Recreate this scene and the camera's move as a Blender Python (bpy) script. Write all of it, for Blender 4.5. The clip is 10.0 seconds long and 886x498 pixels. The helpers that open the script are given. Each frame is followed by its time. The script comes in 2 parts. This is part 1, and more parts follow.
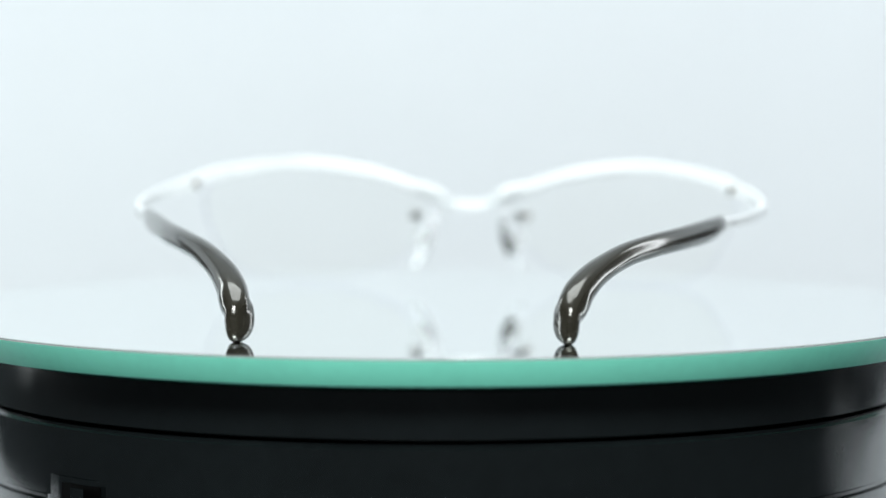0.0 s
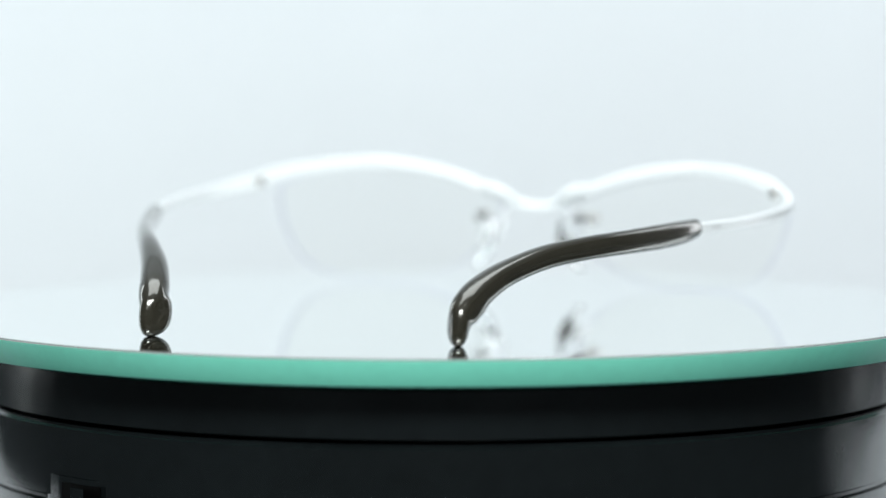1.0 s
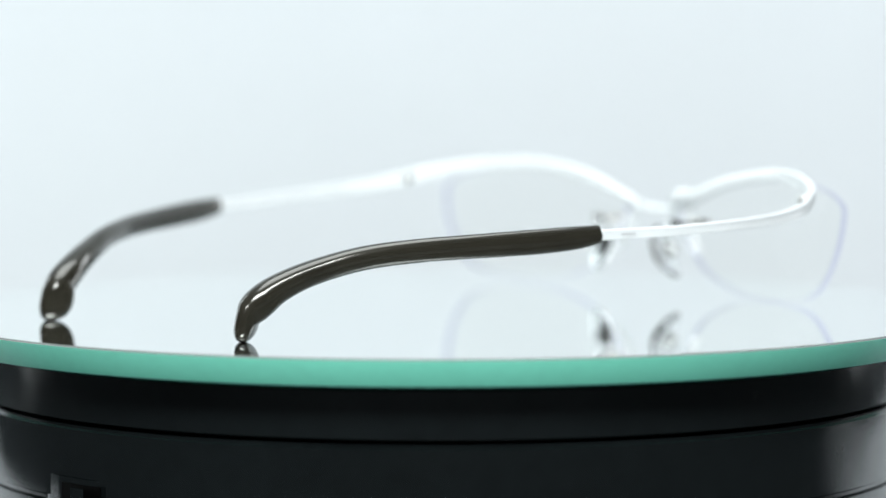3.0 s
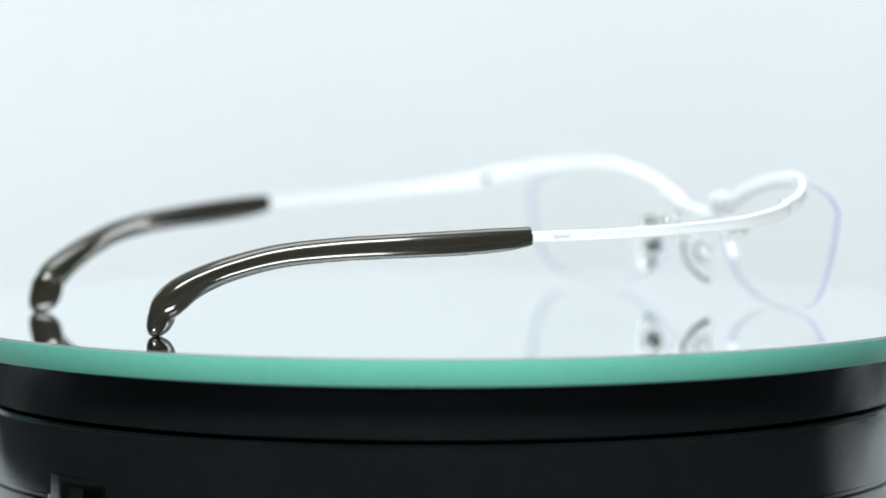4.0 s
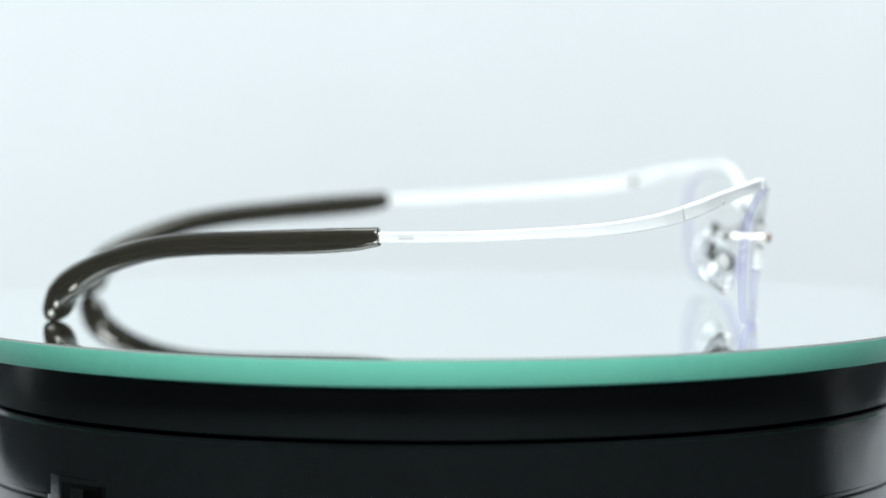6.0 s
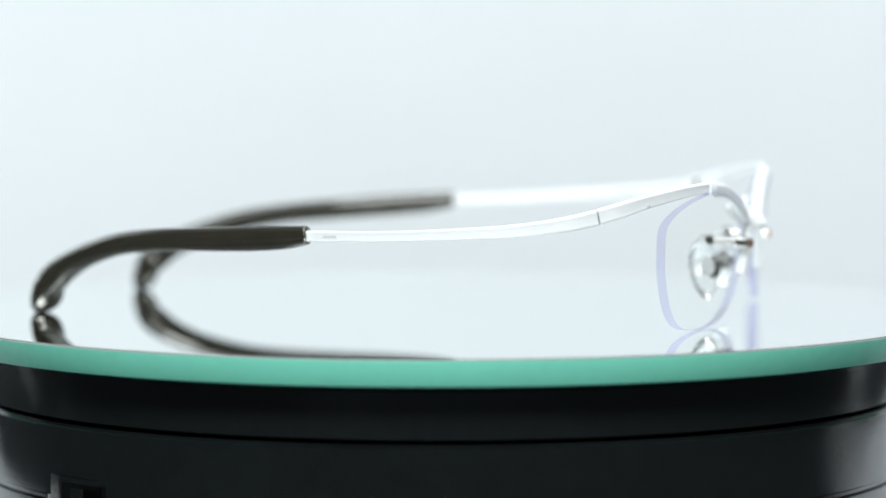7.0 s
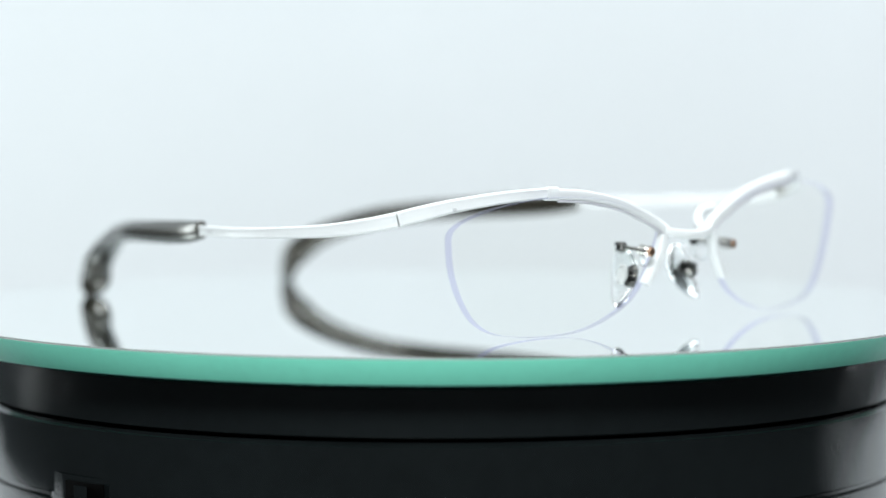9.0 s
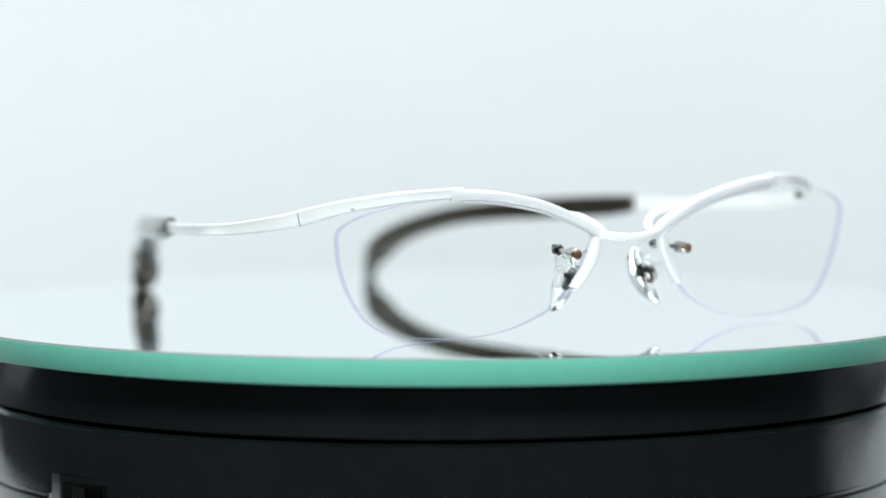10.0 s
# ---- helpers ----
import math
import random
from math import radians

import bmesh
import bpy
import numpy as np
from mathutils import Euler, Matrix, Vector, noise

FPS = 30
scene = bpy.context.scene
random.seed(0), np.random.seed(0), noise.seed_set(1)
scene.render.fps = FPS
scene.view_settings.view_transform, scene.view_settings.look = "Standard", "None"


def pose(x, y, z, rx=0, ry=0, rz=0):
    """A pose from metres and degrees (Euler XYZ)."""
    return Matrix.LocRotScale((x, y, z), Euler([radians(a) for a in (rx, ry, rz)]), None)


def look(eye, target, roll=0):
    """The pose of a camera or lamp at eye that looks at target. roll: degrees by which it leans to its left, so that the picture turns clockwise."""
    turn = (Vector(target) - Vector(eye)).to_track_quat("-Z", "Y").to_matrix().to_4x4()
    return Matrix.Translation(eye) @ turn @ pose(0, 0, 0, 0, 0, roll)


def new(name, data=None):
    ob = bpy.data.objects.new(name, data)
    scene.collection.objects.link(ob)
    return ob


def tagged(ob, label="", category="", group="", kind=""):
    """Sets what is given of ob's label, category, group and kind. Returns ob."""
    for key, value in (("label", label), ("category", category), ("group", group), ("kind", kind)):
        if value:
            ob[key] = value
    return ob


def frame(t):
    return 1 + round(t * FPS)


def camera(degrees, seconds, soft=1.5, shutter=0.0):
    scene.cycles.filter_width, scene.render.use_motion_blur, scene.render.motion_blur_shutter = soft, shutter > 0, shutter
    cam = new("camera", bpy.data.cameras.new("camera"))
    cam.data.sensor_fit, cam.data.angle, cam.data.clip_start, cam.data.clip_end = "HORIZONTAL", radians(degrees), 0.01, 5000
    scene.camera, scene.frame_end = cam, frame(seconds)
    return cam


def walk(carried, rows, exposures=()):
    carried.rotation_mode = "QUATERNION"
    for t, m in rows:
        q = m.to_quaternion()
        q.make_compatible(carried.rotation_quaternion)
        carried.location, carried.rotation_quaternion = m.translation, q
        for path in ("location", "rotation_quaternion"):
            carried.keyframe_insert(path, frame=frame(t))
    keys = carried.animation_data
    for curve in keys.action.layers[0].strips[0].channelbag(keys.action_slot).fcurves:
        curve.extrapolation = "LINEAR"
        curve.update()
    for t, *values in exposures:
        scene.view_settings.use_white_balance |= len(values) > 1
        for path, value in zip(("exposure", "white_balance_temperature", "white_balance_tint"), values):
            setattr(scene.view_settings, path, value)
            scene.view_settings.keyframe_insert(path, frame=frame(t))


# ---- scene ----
cam = camera(16.82, 10.0, soft=1.5, shutter=0.3)
# a macro lens: shallow depth of field, one focus distance for the whole clip
cam.data.dof.use_dof = True
cam.data.dof.focus_distance = 0.530
cam.data.dof.aperture_fstop = 8.6

DIST, HIGH, PITCH = 0.5918, 0.0508, -3.793


def cam_pose(back=0.0):
    """The camera in front of the turntable; back: metres that it stands further off along its own axis."""
    m = pose(0.0001, -DIST, HIGH, 90 + PITCH, 0, 0) @ pose(0, 0, 0, 0, 0, -0.08)
    return m @ Matrix.Translation((0, 0, back))


walk(cam, [(0.0, cam_pose()), (5.0, cam_pose()), (7.5, cam_pose()), (7.7, cam_pose(0.0085)), (8.0, cam_pose(0.0119)), (8.5, cam_pose(0.0087)),
           (9.0, cam_pose(0.0053)), (9.5, cam_pose(0.0032)), (10.0, cam_pose(0.0020))])

# ---- light ----
world = bpy.data.worlds.new("world")
scene.world = world
world.use_nodes = True
world.node_tree.nodes["Background"].inputs[0].default_value = (0.75, 0.88, 1.0, 1)
world.node_tree.nodes["Background"].inputs[1].default_value = 0.05


def area(name, eye, target, sx, sy, watts, colour):
    data = bpy.data.lights.new(name, "AREA")
    data.shape, data.size, data.size_y, data.energy, data.color = "RECTANGLE", sx, sy, watts, colour
    ob = new(name, data)
    ob.matrix_world = look(eye, target)
    return ob


area("lamp_overhead", (0.0, -0.05, 0.66), (0, -0.02, 0), 0.60, 0.46, 3.7, (0.915, 0.975, 0.985))
# unseen fill above the camera, added to brighten the green edge and frame fronts
area("fill_front", (-0.05, -0.85, 0.66), (0, -0.05, 0.0), 0.56, 0.26, 11.2, (0.925, 0.975, 0.985))
# two unseen side fills, added to wash the backdrop evenly
area("backdrop_fill_west", (-0.74, 0.36, 0.14), (0.22, 0.98, 0.06), 0.20, 0.95, 4.15, (0.895, 0.975, 0.985))
area("backdrop_fill_east", (0.74, 0.36, 0.14), (-0.22, 0.98, 0.06), 0.20, 0.95, 3.2, (0.91, 0.955, 0.99))
scene.view_settings.exposure = 0.275


# ---- materials ----
def mat(name, base, rough=0.4, metal=0.0, spec=0.5, grain=0.0, grain_size=400.0, bump=0.0, bump_size=900.0, coat=0.0, transmission=0.0, ior=1.5):
    m = bpy.data.materials.new(name)
    m.use_nodes = True
    nt = m.node_tree
    b = nt.nodes["Principled BSDF"]
    b.inputs["Base Color"].default_value = (*base, 1)
    b.inputs["Roughness"].default_value = rough
    b.inputs["Metallic"].default_value = metal
    b.inputs["Specular IOR Level"].default_value = spec
    b.inputs["Coat Weight"].default_value = coat
    b.inputs["Coat Roughness"].default_value = 0.04
    b.inputs["Transmission Weight"].default_value = transmission
    b.inputs["IOR"].default_value = ior
    tc = nt.nodes.new("ShaderNodeTexCoord")
    if grain:
        n1, n2 = nt.nodes.new("ShaderNodeTexNoise"), nt.nodes.new("ShaderNodeTexNoise")
        n1.inputs["Scale"].default_value, n2.inputs["Scale"].default_value = grain_size, grain_size / 12
        n1.inputs["Detail"].default_value = 4
        mix = nt.nodes.new("ShaderNodeMath")
        mix.operation = "ADD"
        ramp = nt.nodes.new("ShaderNodeMapRange")
        ramp.inputs[1].default_value, ramp.inputs[2].default_value = 0.6, 1.4
        ramp.inputs[3].default_value, ramp.inputs[4].default_value = 1 - grain, 1 + grain
        hsv = nt.nodes.new("ShaderNodeHueSaturation")
        hsv.inputs["Color"].default_value = (*base, 1)
        for n in (n1, n2):
            nt.links.new(tc.outputs["Object"], n.inputs["Vector"])
        nt.links.new(n1.outputs[0], mix.inputs[0])
        nt.links.new(n2.outputs[0], mix.inputs[1])
        nt.links.new(mix.outputs[0], ramp.inputs[0])
        nt.links.new(ramp.outputs[0], hsv.inputs["Value"])
        nt.links.new(hsv.outputs[0], b.inputs["Base Color"])
        rr = nt.nodes.new("ShaderNodeMapRange")
        rr.inputs[1].default_value, rr.inputs[2].default_value = 0.3, 0.7
        rr.inputs[3].default_value, rr.inputs[4].default_value = rough * 0.8, rough * 1.25
        nt.links.new(n2.outputs[0], rr.inputs[0])
        nt.links.new(rr.outputs[0], b.inputs["Roughness"])
    if bump:
        n3 = nt.nodes.new("ShaderNodeTexNoise")
        n3.inputs["Scale"].default_value = bump_size
        n3.inputs["Detail"].default_value = 3
        bp = nt.nodes.new("ShaderNodeBump")
        bp.inputs["Strength"].default_value = bump
        bp.inputs["Distance"].default_value = 0.0002
        nt.links.new(tc.outputs["Object"], n3.inputs["Vector"])
        nt.links.new(n3.outputs[0], bp.inputs["Height"])
        nt.links.new(bp.outputs[0], b.inputs["Normal"])
    return m


def clear(name, tint, ior=1.35, rough=0.0, body=None, share=0.0, gloss=1.0):
    """Thin clear glass: tinted see-through with a Fresnel gloss, and a share of a coloured body."""
    m = bpy.data.materials.new(name)
    m.use_nodes = True
    nt = m.node_tree
    nt.nodes.remove(nt.nodes["Principled BSDF"])
    out = nt.nodes["Material Output"]
    tr, gl, fr, mx = (nt.nodes.new("ShaderNodeBsdf" + k) if k in ("Transparent", "Glossy") else nt.nodes.new("ShaderNode" + k)
                      for k in ("Transparent", "Glossy", "Fresnel", "MixShader"))
    tr.inputs[0].default_value = (*tint, 1)
    gl.inputs["Roughness"].default_value = rough
    fr.inputs[0].default_value = ior
    less = nt.nodes.new("ShaderNodeMath")
    less.operation = "MULTIPLY"
    less.inputs[1].default_value = gloss
    nt.links.new(fr.outputs[0], less.inputs[0])
    nt.links.new(less.outputs[0], mx.inputs[0])
    nt.links.new(tr.outputs[0], mx.inputs[1])
    nt.links.new(gl.outputs[0], mx.inputs[2])
    last = mx
    if body:
        df, m2 = nt.nodes.new("ShaderNodeBsdfTranslucent"), nt.nodes.new("ShaderNodeMixShader")
        df.inputs[0].default_value = (*body, 1)
        m2.inputs[0].default_value = share
        nt.links.new(mx.outputs[0], m2.inputs[1])
        nt.links.new(df.outputs[0], m2.inputs[2])
        last = m2
    nt.links.new(last.outputs[0], out.inputs[0])
    return m


def smudged(m, low, high, size):
    """Finger marks and dust: the gloss varies in broad soft patches and fine specks."""
    nt = m.node_tree
    b = nt.nodes["Principled BSDF"]
    tc = nt.nodes.new("ShaderNodeTexCoord")
    broad, fine, add, mr = nt.nodes.new("ShaderNodeTexNoise"), nt.nodes.new("ShaderNodeTexNoise"), nt.nodes.new("ShaderNodeMath"), nt.nodes.new("ShaderNodeMapRange")
    broad.inputs["Scale"].default_value, fine.inputs["Scale"].default_value = size, size * 35
    broad.inputs["Detail"].default_value, fine.inputs["Detail"].default_value = 5, 2
    add.operation = "MULTIPLY_ADD"
    add.inputs[1].default_value = 0.12
    mr.inputs[1].default_value, mr.inputs[2].default_value, mr.inputs[3].default_value, mr.inputs[4].default_value = 0.5, 0.8, low, high
    for n in (broad, fine):
        nt.links.new(tc.outputs["Object"], n.inputs["Vector"])
    nt.links.new(fine.outputs[0], add.inputs[0])
    nt.links.new(broad.outputs[0], add.inputs[2])
    nt.links.new(add.outputs[0], mr.inputs[0])
    nt.links.new(mr.outputs[0], b.inputs["Roughness"])
    return m


PAPER = mat("backdrop_paper", (0.80, 0.83, 0.85), 0.9, grain=0.02, grain_size=60, bump=0.1, bump_size=300)
DARK = mat("dark_room", (0.05, 0.052, 0.055), 0.8, grain=0.15, grain_size=20)
TABLE = mat("table_top", (0.046, 0.052, 0.055), 1.0, spec=0.0, grain=0.12, grain_size=60, bump=0.1)
BLACK = mat("black_plastic", (0.0058, 0.0078, 0.0083), 0.14, spec=0.5, grain=0.25, grain_size=300, bump=0.03, bump_size=1500)
smudged(BLACK, 0.10, 0.28, 45)
# near-black for shade painted in switch slot and rim gap, and for foot rubber
SHADE_AND_RUBBER = mat("shade_and_rubber_black", (0.0012, 0.0012, 0.0012), 0.6, spec=0.05, grain=0.2)
MIRROR = mat("mirror_silver", (0.84, 0.875, 0.868), 0.0, metal=1.0)
EDGE = mat("green_glass_edge", (0.29, 0.985, 0.745), 0.36, spec=0.3, grain=0.05, grain_size=500, bump=0.05)
ARRIS = mat("ground_arris", (0.14, 0.16, 0.15), 0.5, grain=0.1)
WHITE = mat("white_enamel", (0.73, 0.75, 0.76), 0.33, spec=0.5, grain=0.02, grain_size=800, coat=0.15)
RESIN = mat("brown_resin", (0.036, 0.033, 0.0245), 0.15, metal=0.38, spec=0.55, grain=0.2, grain_size=220, bump=0.02, coat=0.6)
STEEL = mat("screw_steel", (0.62, 0.60, 0.57), 0.2, metal=1.0, grain=0.1)
COPPER = mat("screw_tip_bronze", (0.24, 0.15, 0.10), 0.3, metal=0.8, grain=0.2)
SILICONE = mat("clear_silicone", (0.97, 0.98, 0.98), 0.04, transmission=1.0, ior=1.42)
PADMETAL = mat("pad_core_metal", (0.13, 0.128, 0.122), 0.18, metal=1.0, grain=0.15)
LENS = clear("coated_lens", (0.99, 0.991, 0.986), 1.06, gloss=0.25)
LENSEDGE = clear("lens_edge", (0.81, 0.81, 0.93), 1.12, 0.25, body=(0.55, 0.54, 0.86), share=0.14, gloss=0.6)
OPAL = mat("milky_plastic", (0.78, 0.80, 0.80), 0.12, spec=0.5, transmission=0.55, ior=1.45)
GROOVE = mat("groove_grey", (0.52, 0.52, 0.56), 0.5, grain=0.05)
GREYMARK = mat("grey_print", (0.55, 0.56, 0.57), 0.5)


# ---- mesh helpers ----
def part(name, bm, material, parent=None, label="", smooth=True):
    me = bpy.data.meshes.new(name)
    bmesh.ops.recalc_face_normals(bm, faces=bm.faces)
    bm.to_mesh(me)
    bm.free()
    me.materials.append(material)
    if smooth:
        me.polygons.foreach_set("use_smooth", [True] * len(me.polygons))
        me.set_sharp_from_angle(angle=radians(40))
    ob = new(name, me)
    ob.parent = parent
    return tagged(ob, label=label)


def empty(name):
    ob = new(name)
    ob.empty_display_size = 0.01
    return ob


def spline(ctrl, n=8):
    """Catmull-Rom through rows of any length."""
    c = np.array(ctrl, float)
    q = np.vstack([2 * c[0] - c[1], c, 2 * c[-1] - c[-2]])
    u = np.linspace(0, 1, n, endpoint=False)[:, None]
    out = []
    for i in range(1, len(q) - 2):
        a, b, d, e = q[i - 1:i + 3]
        out.append(0.5 * (2 * b + (d - a) * u + (2 * a - 5 * b + 4 * d - e) * u ** 2 + (3 * b - 3 * d + e - a) * u ** 3))
    return np.vstack(out + [c[-1:]])


def sweep(rows, ring=16, power=2.0, round_start=0.0, round_end=0.0, n=8, groove=0.0):
    """A bar along rows of x, y, z, height, width, roll (mm, degrees), with rounded or flat ends; groove: depth of a channel along both flanks."""
    r = spline(rows, n)
    p = r[:, :3]
    tan = np.gradient(p, axis=0)
    tan /= np.linalg.norm(tan, axis=1)[:, None]
    length = np.concatenate([[0], np.cumsum(np.linalg.norm(np.diff(p, axis=0), axis=1))])
    bm = bmesh.new()
    rings = []
    for k in range(len(p)):
        t = Vector(tan[k])
        side = t.cross(Vector((0, 0, 1)))
        side.normalize()
        up = side.cross(t)
        turn = Matrix.Rotation(radians(r[k, 5]), 3, t)
        side, up = turn @ side, turn @ up
        rings.append((Vector(p[k]), side, up, max(r[k, 3], 0.05) / 2, max(r[k, 4], 0.05) / 2, t))

    def add(c, side, up, h, w):
        vs = []
        for j in range(ring):
            a = 2 * math.pi * j / ring
            ca, sa = math.cos(a), math.sin(a)
            f = lambda v: math.copysign(abs(v) ** (2 / power), v)
            dip = 1 - groove * math.exp(-(sa / 0.5) ** 4)
            vs.append(bm.verts.new((c + side * (w * f(ca) * dip) + up * (h * f(sa))) * 0.001))
        return vs

    loops = []
    if round_start:
        c, side, up, h, w, t = rings[0]
        for a in (80, 60, 40, 20):
            loops.append(add(c - t * (round_start * math.sin(radians(a))), side, up, h * math.cos(radians(a)), w * math.cos(radians(a))))
    for c, side, up, h, w, t in rings:
        loops.append(add(c, side, up, h, w))
    if round_end:
        c, side, up, h, w, t = rings[-1]
        for a in (20, 40, 60, 80):
            loops.append(add(c + t * (round_end * math.sin(radians(a))), side, up, h * math.cos(radians(a)), w * math.cos(radians(a))))
    for a, b in zip(loops[:-1], loops[1:]):
        for j in range(ring):
            bm.faces.new((a[j], a[(j + 1) % ring], b[(j + 1) % ring], b[j]))
    bm.faces.new(loops[0])
    bm.faces.new(loops[-1][::-1])
    return bm


def lathe(profile, seg=256, close=True):
    """Rows of radius, z in metres turned round the z axis."""
    bm = bmesh.new()
    loops = []
    for rad, z in profile:
        loops.append([bm.verts.new((rad * math.cos(2 * math.pi * j / seg), rad * math.sin(2 * math.pi * j / seg), z)) for j in range(seg)])
    for a, b in zip(loops[:-1], loops[1:]):
        for j in range(seg):
            bm.faces.new((a[j], a[(j + 1) % seg], b[(j + 1) % seg], b[j]))
    if close:
        bm.faces.new(loops[0])
        bm.faces.new(loops[-1][::-1])
    return bm


def box(x0, x1, y0, y1, z0, z1, bevel=0.0):
    bm = bmesh.new()
    bmesh.ops.create_cube(bm, size=1)
    for v in bm.verts:
        v.co = Vector(((x0 + x1) / 2 + v.co.x * (x1 - x0), (y0 + y1) / 2 + v.co.y * (y1 - y0), (z0 + z1) / 2 + v.co.z * (z1 - z0)))
    if bevel:
        bmesh.ops.bevel(bm, geom=list(bm.edges), offset=bevel, segments=2, affect="EDGES", profile=0.5)
    return bm


def mirrored(bm):
    for v in bm.verts:
        v.co.x = -v.co.x
    return bm


def lean(bm):
    """The worn pair sits a little out of true: twisted by half a degree, its front 1.5 mm to one side of the middle of its arms."""
    for v in bm.verts:
        v.co.z -= 0.010 * v.co.x * min(max((v.co.y + 0.058) / 0.045, 0.0), 1.0)
        v.co.x += 0.0015 * min(max(v.co.y / 0.062, 0.0), 1.0) + 0.0005 * min(max(-v.co.y / 0.03, 0.0), 1.0)
    return bm


# ---- the place: a photo table with a paper sweep in a dark room ----
TABLE_Z = -0.062
table = tagged(part("table", box(-0.8, 0.8, -0.9, 0.55, TABLE_Z - 0.04, TABLE_Z - 0.001, 0.003), TABLE, label="dark grey table top under the turntable"),
               category="table", kind="structure")


tagged(part("backdrop", box(-0.845, 0.845, 0.980, 0.984, -0.60, 0.95, 0.001), PAPER, label="white paper backdrop hanging behind the table"), category="backdrop", kind="structure")
# unseen panels, added to bounce white into the reflections of glossy parts
for sx, nm in ((-1, "reflector_west"), (1, "reflector_east")):
    tagged(part(nm, box(sx * 0.86 - 0.01, sx * 0.86 + 0.01, 0.44, 0.97, 0.03, 0.95), PAPER, label="unseen white reflector panel added beside the photo table"), category="wall", kind="structure")
tagged(part("ceiling", box(-1.6, 1.6, -2.2, 1.1, 0.98, 1.0), PAPER, label="white ceiling panel"), category="ceiling", kind="structure")
tagged(part("wall_south", box(-1.6, 1.6, -2.22, -2.2, -0.9, 1.0), DARK, label="dark wall of the unlit room"), category="wall", kind="structure")
tagged(part("wall_north", box(-1.6, 1.6, 1.1, 1.12, -0.9, 1.0), DARK, label="dark wall behind the backdrop"), category="wall", kind="structure")
tagged(part("floor", box(-1.6, 1.6, -2.2, 1.1, -0.92, -0.9), DARK, label="dark floor of the unlit room"), category="floor", kind="structure")
for sx, nm in ((-1, "wall_far_west"), (1, "wall_far_east")):
    tagged(part(nm, box(sx * 1.61 - 0.01, sx * 1.61 + 0.01, -2.2, 1.1, -0.9, 1.0), DARK, label="dark side wall of the room"), category="wall", kind="structure")

# unseen sheet, added and sized for the pale reflections at the housing's sides
tagged(part("reflection_sheet", box(-0.27, 0.36, 0.02, 0.53, TABLE_Z - 0.001, TABLE_Z - 0.0002), PAPER, label="unseen white sheet added behind the turntable for pale reflections in the housing"), category="paper")

# ---- turntable ----
turntable = tagged(empty("turntable"), label="round black plastic motorised turntable on the table", category="turntable")
RB = 0.0910
platter = part("platter", lathe([(RB - 0.004, -0.0052), (RB - 0.0012, -0.0054), (RB, -0.0064), (RB, -0.0146), (RB - 0.0006, -0.0150), (RB - 0.004, -0.0150)]), BLACK, turntable,
               label="glossy black turning rim")
body_prof = [(RB - 0.004, -0.0156), (RB - 0.0006, -0.0156), (RB + 0.0002, -0.0163), (RB + 0.0002, -0.0286), (RB - 0.0005, -0.0290), (RB - 0.0005, -0.0296), (RB + 0.0002, -0.0300),
             (RB + 0.0004, -0.054), (RB - 0.002, -0.058), (RB - 0.004, TABLE_Z + 0.002)]
body = part("body", lathe(body_prof), BLACK, turntable, label="glossy black housing with a fine seam")
# solid ring whose near-black colour stands for the shade in the gap
part("gap_shade_ring", lathe([(RB - 0.005, -0.0158), (RB - 0.005, -0.0149)]), SHADE_AND_RUBBER, turntable, label="near-black ring painting the shade in the gap under the rim")
for ang in (30, 150, 270):
    c = Vector((0.075 * math.cos(radians(ang)), 0.075 * math.sin(radians(ang)), 0))
    bm = lathe([(0.006, TABLE_Z), (0.007, TABLE_Z + 0.001), (0.007, TABLE_Z + 0.003)], 24)
    bmesh.ops.translate(bm, verts=bm.verts, vec=c)
    part("foot", bm, SHADE_AND_RUBBER, turntable, label="black rubber foot")


def on_body(x0, x1, z0, z1, out0, out1, ease=0.01):
    """A small block that follows the housing's round side; ease: steps over which its two ends rise."""
    bm = bmesh.new()
    n = 20
    g = []
    for k in range(n + 1):
        x = x0 + (x1 - x0) * k / n
        col = []
        rise = out0 + (out1 - out0) * min(1.0, (k + 0.01) / ease, (n - k + 0.01) / ease)
        for o, z in ((out0, z0), (rise, z0), (rise, z1), (out0, z1)):
            r = RB + o
            col.append(bm.verts.new((x, -math.sqrt(r * r - x * x), z)))
        g.append(col)
    for a, b in zip(g[:-1], g[1:]):
        for j in range(4):
            bm.faces.new((a[j], a[(j + 1) % 4], b[(j + 1) % 4], b[j]))
    bm.faces.new(g[0])
    bm.faces.new(g[-1][::-1])
    return bm


switch = part("switch", on_body(-0.0712, -0.0596, -0.0380, -0.0248, 0.0, 0.0007, 5), BLACK, turntable, label="small black slide switch in the housing")
# block stands proud; the slot's shade is put into its colour
part("slot", on_body(-0.0679, -0.0602, -0.0378, -0.0258, 0.0002, 0.0009), SHADE_AND_RUBBER, switch, label="raised near-black block painting the shaded slot of the switch")
part("slider", on_body(-0.0660, -0.0634, -0.0370, -0.0264, 0.0004, 0.0017), BLACK, switch, label="glossy black slider")

# ---- mirror plate ----
RG, RG2, THICK = 0.1004, 0.0981, 0.0049
plate = tagged(empty("mirror_plate"), label="round mirror glass plate with a green polished edge on the turntable", category="mirror")
part("mirror_face", lathe([(0.00001, 0.0), (0.03, 0.0), (RG - 0.0006, 0.0)], 720, False), MIRROR, plate, label="silvered mirror surface", smooth=False)
part("arris", lathe([(RG - 0.0006, 0.0), (RG, -0.0003)], 720, False), ARRIS, plate, label="thin ground bevel")
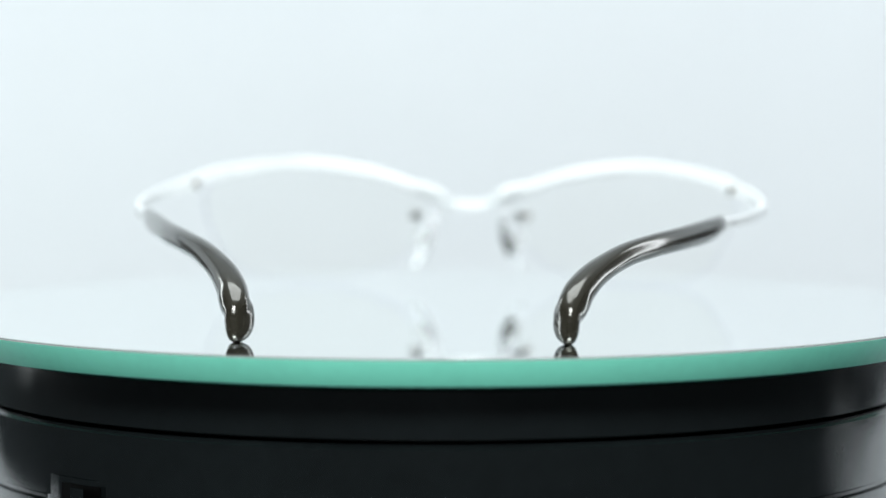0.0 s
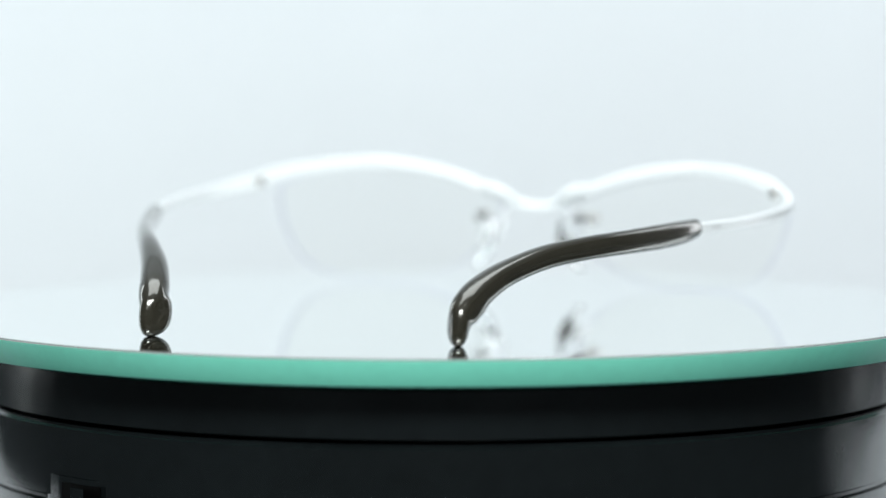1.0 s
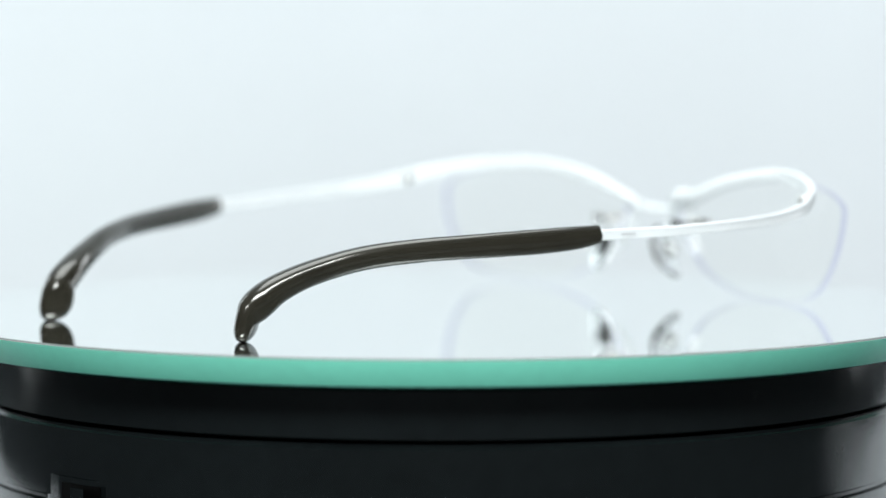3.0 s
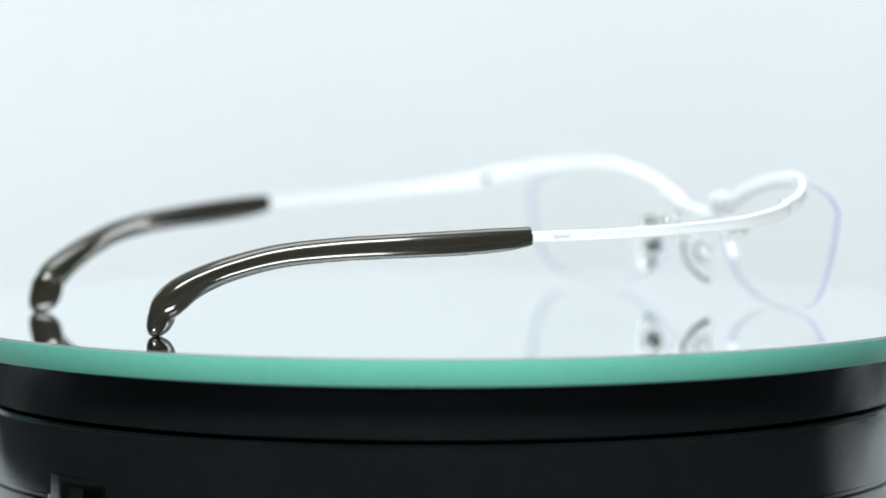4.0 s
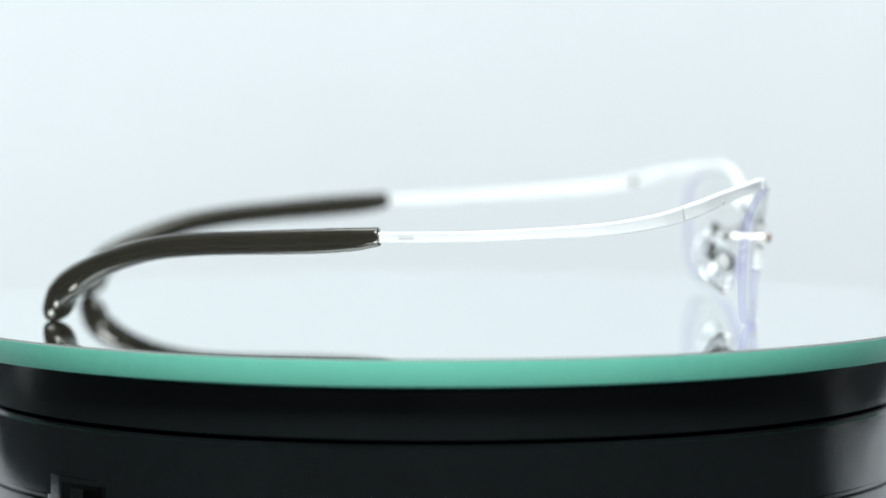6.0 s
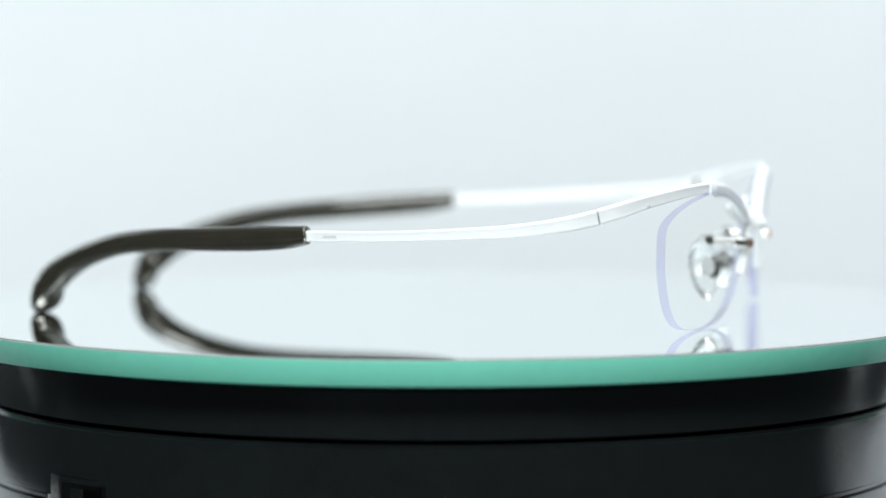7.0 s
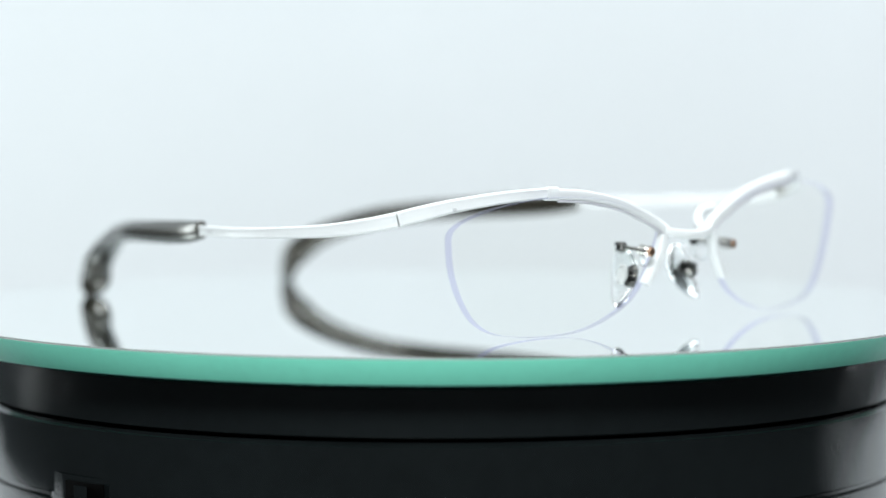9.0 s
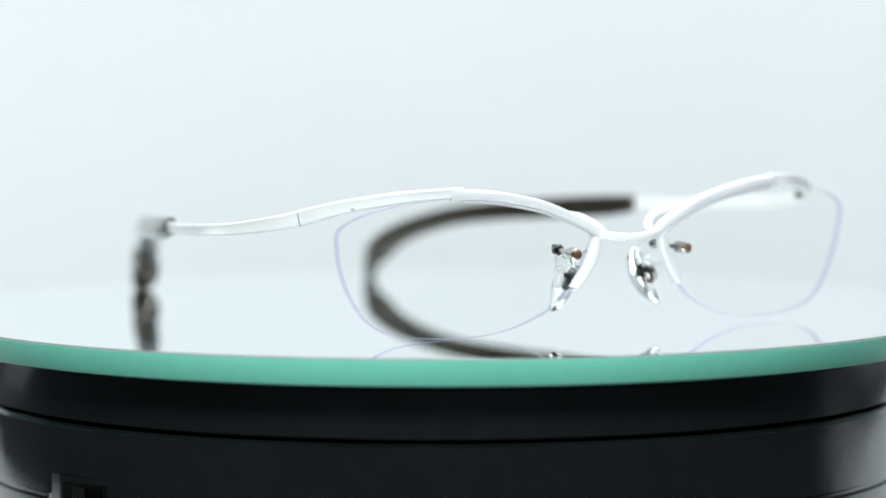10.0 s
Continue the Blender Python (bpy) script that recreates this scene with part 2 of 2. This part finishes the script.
part("edge", lathe([(RG, -0.0003), (RG - 0.0003, -0.0012), (RG2 + 0.0005, -0.0042), (RG2, -THICK), (0.02, -THICK)], 720, False), EDGE, plate, label="green glass edge")

# ---- eyeglasses ----
glasses = tagged(empty("eyeglasses"), label="white half-rim eyeglasses with dark brown tips on a mirror plate", category="glasses")

# centre line of one arm from its tip to the hinge: x, y, z, height, width, roll
SLEEVE = [(29.2, -61.5, 3.9, 4.0, 3.8, 0), (29.3, -60.5, 5.2, 5.4, 4.8, 0), (29.9, -58.8, 6.9, 5.8, 5.4, 0), (31.0, -55.8, 9.1, 5.2, 5.4, 0), (33.6, -50.4, 11.7, 4.6, 5.0, 0), (38.2, -42.5, 14.2, 4.4, 4.0, 0),
          (43.2, -33.5, 15.5, 4.4, 3.2, 0), (47.5, -24.0, 16.15, 4.5, 2.9, 0), (51.5, -13.2, 16.75, 4.7, 2.8, 0), (54.2, -5.2, 17.3, 4.4, 2.7, 0), (55.7, 0.0, 17.9, 3.5, 2.5, 0)]
ARM = [(55.4, -2.0, 17.7, 2.0, 1.3, 0), (58.1, 6.0, 17.9, 2.0, 1.3, 0), (60.9, 15.0, 18.2, 2.0, 1.3, 0), (63.3, 28.0, 18.9, 2.1, 1.3, 0), (63.2, 40.0, 19.7, 2.4, 1.4, 0),
       (60.9, 49.0, 20.9, 2.7, 1.5, 0), (58.0, 53.6, 21.9, 2.9, 1.7, 0)]
ENDPIECE = [(57.9, 53.9, 22.0, 2.9, 1.7, 0), (55.6, 57.5, 23.1, 2.8, 1.7, 0), (51.4, 61.2, 24.3, 2.5, 1.7, 0), (44.0, 66.3, 25.6, 2.2, 1.7, 0), (36.2, 69.9, 26.2, 1.9, 1.9, 0)]
# a short square-cut shoulder joins the end piece to the thinner half rim
SHOULDER = [(36.6, 69.7, 26.05, 2.5, 2.2, 0), (34.6, 70.3, 26.0, 2.5, 2.4, 0)]
BROW = [(35.0, 70.2, 25.85, 2.2, 2.1, 0), (28.4, 71.3, 25.3, 2.2, 2.2, 0), (19.3, 71.9, 23.5, 2.1, 2.2, 0), (12.8, 72.4, 21.1, 2.0, 2.1, 0), (9.3, 72.7, 19.5, 1.9, 2.0, 0), (7.2, 72.9, 18.2, 1.8, 1.9, 0)]


def lens_y(x, z):
    return 73.6 - 0.0033 * max(abs(x) - 10.0, 0.0) ** 2 - 0.10 * (22 - z)


# lens outline, outer top corner first, down and round to the nose: x, z
OUTLINE = [(57.0, 20.4), (57.2, 17.0), (56.3, 12.6), (54.3, 8.0), (51.4, 4.1), (47.2, 1.7), (40.6, 0.65), (33.5, 0.4), (27.0, 0.9), (21.0, 2.5), (15.4, 5.2), (11.6, 9.0), (9.1, 13.6),
           (7.6, 17.8), (10.6, 20.3), (18.4, 23.2), (28.0, 25.0), (37.5, 25.3), (46.0, 24.4), (52.8, 22.8)]


def lens_ring(scale=1.0):
    c = np.array(OUTLINE)
    mid = c.mean(0)
    q = np.vstack([c[-1:], c, c[:2]])
    u = np.linspace(0, 1, 6, endpoint=False)[:, None]
    out = []
    for i in range(1, len(q) - 2):
        a, b, d, e = q[i - 1:i + 3]
        out.append(0.5 * (2 * b + (d - a) * u + (2 * a - 5 * b + 4 * d - e) * u ** 2 + (3 * b - 3 * d + e - a) * u ** 3))
    return mid + (np.vstack(out) - mid) * scale


def lens_meshes():
    """The curved pane as two faces 1.55 mm apart, and its ground edge as a band between them."""
    bm, band = bmesh.new(), bmesh.new()
    for back in (0.0, 1.55):
        loops = []
        for s in (0.998, 0.8, 0.55, 0.3, 0.08):
            loops.append([bm.verts.new((x * 0.001, (lens_y(x, z) - back) * 0.001, z * 0.001)) for x, z in lens_ring(s)])
        n = len(loops[0])
        for a, b in zip(loops[:-1], loops[1:]):
            for j in range(n):
                bm.faces.new((a[j], a[(j + 1) % n], b[(j + 1) % n], b[j]))
        bm.faces.new(loops[-1])
    rims = []
    for s, back in ((0.9965, 0.0), (1.0, 0.15), (1.0, 1.4), (0.9965, 1.55)):
        rims.append([band.verts.new((x * 0.001, (lens_y(x, z) - back) * 0.001, z * 0.001)) for x, z in lens_ring(s)])
    n = len(rims[0])
    for a, b in zip(rims[:-1], rims[1:]):
        for j in range(n):
            band.faces.new((a[j], a[(j + 1) % n], b[(j + 1) % n], b[j]))
    return bm, band


def ball(c, r, squash=(1, 1, 1), turn=(0, 0, 0)):
    bm = bmesh.new()
    bmesh.ops.create_uvsphere(bm, u_segments=20, v_segments=12, radius=1)
    m = pose(c[0] * 0.001, c[1] * 0.001, c[2] * 0.001, *turn) @ Matrix.Diagonal((*(r * k * 0.001 for k in squash), 1))
    bm.transform(m)
    return bm


FOOT, FOOT_SIZE, FOOT_TURN, LEAN_X, LEAN_Y = (28.6, -60.9, 3.4), (3.2, 1.85, 4.7), -60.0, 0.05, 0.23


def paddle():
    """The flat rounded foot at the end of an arm, standing across it, its inner lower side cut away."""
    up = Vector((LEAN_X, LEAN_Y, 1)).normalized()
    wide = Vector((math.cos(radians(FOOT_TURN)), math.sin(radians(FOOT_TURN)), 0))
    wide = (wide - up * wide.dot(up)).normalized()
    thin = up.cross(wide)
    bm = bmesh.new()
    bmesh.ops.create_uvsphere(bm, u_segments=40, v_segments=24, radius=1)
    for v in bm.verts:
        q = [math.copysign(abs(k) ** 0.78, k) for k in v.co]
        q[2] += 0.45 * (0.5 - 0.5 * q[0]) * (0.5 - 0.5 * q[2])
        v.co = (Vector(FOOT) + wide * (q[0] * FOOT_SIZE[0]) + thin * (q[1] * FOOT_SIZE[1]) + up * (q[2] * FOOT_SIZE[2])) * 0.001
    return bm


def rod(a, b, r):
    """A straight pin from a to b (mm)."""
    a, b = Vector(a), Vector(b)
    d = b - a
    bm = lathe([(r * 0.0007, 0), (r * 0.001, r * 0.0003), (r * 0.001, d.length * 0.001 - r * 0.0003), (r * 0.0007, d.length * 0.001)], 20)
    bm.transform(Matrix.Translation(a * 0.001) @ d.to_track_quat("Z", "Y").to_matrix().to_4x4())
    return bm


def pad_mesh():
    """An oval pad, bent along its length, with a swollen rim and a slender lower end."""
    bm = bmesh.new()
    bmesh.ops.create_uvsphere(bm, u_segments=28, v_segments=20, radius=1)
    for v in bm.verts:
        x, y, z = v.co
        slim = 1.0 - 0.32 * max(-z, 0.0) + 0.12 * max(z, 0.0)
        v.co = Vector((x * 1.15 * (0.8 + 0.5 * (y * y + z * z)) + 1.3 * z * z - 0.5, y * 2.9 * slim, z * 5.9))
    bm.transform(pose(0.0092, 0.0652, 0.0088, 10, -22, 2) @ Matrix.Scale(0.001, 4))
    return bm


def add_to(bm, other):
    """Moves the geometry of one mesh into another."""
    me = bpy.data.meshes.new("joined")
    other.to_mesh(me)
    other.free()
    bm.from_mesh(me)
    bpy.data.meshes.remove(me)


def ring_loop(c, big, small, turn, n=28, k=10):
    bm = bmesh.new()
    loops = []
    for i in range(n):
        a = 2 * math.pi * i / n
        loops.append([bm.verts.new(((big + small * math.cos(2 * math.pi * j / k)) * math.cos(a), (big + small * math.cos(2 * math.pi * j / k)) * math.sin(a) * 0.75, small * math.sin(2 * math.pi * j / k))) for j in range(k)])
    for i in range(n):
        p, q = loops[i], loops[(i + 1) % n]
        for j in range(k):
            bm.faces.new((p[j], p[(j + 1) % k], q[(j + 1) % k], q[j]))
    bm.transform(pose(c[0] * 0.001, c[1] * 0.001, c[2] * 0.001, *turn) @ Matrix.Scale(0.001, 4))
    return bm


for side in (1, -1):
    fix = (lambda bm: lean(bm)) if side > 0 else (lambda bm: lean(mirrored(bm)))
    temple = part("temple", fix(sweep(ARM, 32, 3.0, groove=0.25)), WHITE, glasses, "slim white enamel arm")
    tip = sweep(SLEEVE, 40, 2.3, round_start=1.9)
    add_to(tip, paddle())
    ear = part("temple_tip", fix(tip), RESIN, temple, "glossy dark brown resin ear tip")
    skin = ear.modifiers.new("skin", "REMESH")
    skin.mode, skin.voxel_size, skin.use_smooth_shade = "VOXEL", 0.00028, True
    soft = ear.modifiers.new("soft", "SMOOTH")
    soft.factor, soft.iterations = 0.5, 15
    part("end_piece", fix(sweep(ENDPIECE, 32, 3.0, groove=0.22)), WHITE, glasses, "white enamel end piece")
    part("hinge", fix(rod((56.9, 53.3, 20.8), (56.9, 53.3, 23.0), 0.85)), STEEL, glasses, "steel hinge barrel")
    part("rim_screw", fix(rod((51.7, 61.7, 23.9), (50.3, 60.1, 23.9), 0.42) if side < 0 else rod((51.95, 61.95, 23.7), (51.2, 61.0, 23.7), 0.4)), GREYMARK, glasses, "tiny steel screw")
    part("shoulder", fix(sweep(SHOULDER, 16, 5.0, n=3)), WHITE, glasses, "square-cut white enamel shoulder")
    part("brow_bar", fix(sweep(BROW, 24, 3.8, round_start=0.5, round_end=0.6)), WHITE, glasses, "curved white enamel half rim")
    wire = [(x, y + 0.9, z - 1.2, 0.42, 0.42, 0) for x, y, z, h, w, r in BROW]
    part("rim_groove", fix(sweep(wire, 8, 2.0)), GROOVE, glasses, "fine grey groove under the half rim")
    pane, band = lens_meshes()
    lens = part("lens", fix(pane), LENS, glasses, "clear coated lens")
    lens.visible_shadow = False
    edge = part("lens_edge", fix(band), LENSEDGE, lens, "violet-tinted ground lens edge")
    edge.visible_shadow = False
    clip = [(7.3, lens_y(7.3, 17.4) + 0.1, 17.4, 1.7, 1.7, 0), (8.1, lens_y(8.1, 14) + 0.3, 14.2, 2.0, 1.9, 0), (9.8, lens_y(9.8, 11) + 0.3, 11.2, 1.9, 2.0, 0), (11.8, lens_y(11.8, 8.3) + 0.2, 8.3, 1.5, 2.0, 0)]
    part("lens_clip", fix(sweep(clip, 20, 5.0)), WHITE, glasses, "white enamel strip along the lens")
    part("bridge_lug", fix(sweep([(5.2, 72.2, 18.0, 1.9, 1.8, 0), (6.3, 70.9, 19.3, 2.0, 1.8, 0), (8.6, 70.0, 20.7, 1.9, 1.7, 0), (11.2, 70.6, 21.3, 1.6, 1.5, 0)], 12, 2.6, round_start=0.6, round_end=0.6)), WHITE, glasses, "white enamel lug behind the bridge")
    part("lens_screw", fix(rod((11.9, 71.6, 14.7), (12.5, 74.3, 14.5), 1.05)), STEEL, glasses, "polished steel screw through the lens")
    part("screw_shaft", fix(rod((11.1, 66.4, 14.9), (11.9, 71.8, 14.7), 0.42)), STEEL, glasses, "thin steel shaft")
    part("screw_nut", fix(rod((11.0, 65.7, 14.9), (11.2, 67.3, 14.9), 1.0)), PADMETAL, glasses, "steel nut behind the lens")
    part("screw_end", fix(rod((12.45, 74.2, 14.5), (12.65, 74.9, 14.45), 0.9)), COPPER, glasses, "bronze screw end")
    arm = [(11.2, 66.6, 14.9, 0.9, 0.9, 0), (11.0, 65.2, 15.4, 0.9, 0.9, 0), (9.8, 64.6, 13.6, 0.9, 0.9, 0), (10.2, 65.6, 11.4, 0.9, 0.9, 0), (9.8, 66.0, 10.4, 0.9, 0.9, 0)]
    part("pad_arm", fix(sweep(arm, 10, 2.0)), SILICONE, glasses, "clear pad arm")
    pad = part("nose_pad", fix(pad_mesh()), SILICONE, glasses, "clear silicone nose pad")
    part("pad_core", fix(ball((8.5, 66.7, 9.4), 1.0, (0.9, 1.8, 2.3), (12, -24, -25))), PADMETAL, pad, "dark shiny metal core in the pad")
    # milky ball added for the pad's bright highlight; it also hides the core
    part("pad_highlight", fix(ball((10.3, 66.0, 9.7), 1.0, (0.9, 1.5, 2.0), (12, -24, -15))), OPAL, pad, "milky ball added for the bright highlight on the pad")
    part("pad_boss", fix(rod((9.0, 66.9, 10.2), (10.2, 67.6, 10.2), 0.6)), PADMETAL, pad, "dark metal boss")
    part("pad_loop", fix(ring_loop((8.4, 70.2, 13.1), 2.0, 0.42, (78, 8, 12))), SILICONE, glasses, "clear loop of the pad mount")


def arm_mark(side, y0, y1, z, out):
    """A tiny printed bar on the flat of an arm."""
    line = spline(ARM, 40)
    pts = [line[np.argmin(abs(line[:, 1] - y))] for y in np.linspace(y0, y1, 5)]
    bm = bmesh.new()
    cols = [[bm.verts.new(((p[0] + out) * 0.001, p[1] * 0.001, (p[2] + z + dz) * 0.001)) for dz in (-0.2, 0.2)] + [bm.verts.new(((p[0] + out * 0.8) * 0.001, p[1] * 0.001, (p[2] + z + dz) * 0.001)) for dz in (0.2, -0.2)] for p in pts]
    for a, b in zip(cols[:-1], cols[1:]):
        for j in range(4):
            bm.faces.new((a[j], a[(j + 1) % 4], b[(j + 1) % 4], b[j]))
    return lean(bm if side > 0 else mirrored(bm))


part("print_mark", arm_mark(1, 3.4, 6.0, 0.0, 0.68), GREYMARK, glasses, "small grey print")
for y in (36.0, 37.2, 38.4):
    part("print_mark", arm_mark(-1, y, y + 0.7, 0.1, -0.72), GREYMARK, glasses, "small grey print")

bridge_line = [(-7.6, 72.7, 18.2, 1.5, 1.6, 0), (-4.8, 74.0, 17.4, 1.7, 1.7, 0), (0.0, 74.8, 16.9, 1.8, 1.8, 0), (4.8, 74.0, 17.4, 1.7, 1.7, 0), (7.6, 72.7, 18.2, 1.5, 1.6, 0)]
part("bridge", lean(sweep(bridge_line, 24, 3.6)), WHITE, glasses, "white enamel bridge")


# ---- what turns ----
def turned(t):
    return -(14.03 * t + 0.00822 * t * t)


def motions():
    times = [0.5 * k for k in range(21)]
    walk(plate, [(t, pose(0, 0, 0, 0, 0, turned(t))) for t in times])
    walk(platter, [(t, pose(0, 0, 0, 0, 0, turned(t))) for t in times])
    rest = pose(-0.0020, -0.0113, 0.0001, 0, 0, -5.2)
    walk(glasses, [(t, pose(0, 0, 0, 0, 0, turned(t)) @ rest) for t in times])


motions()
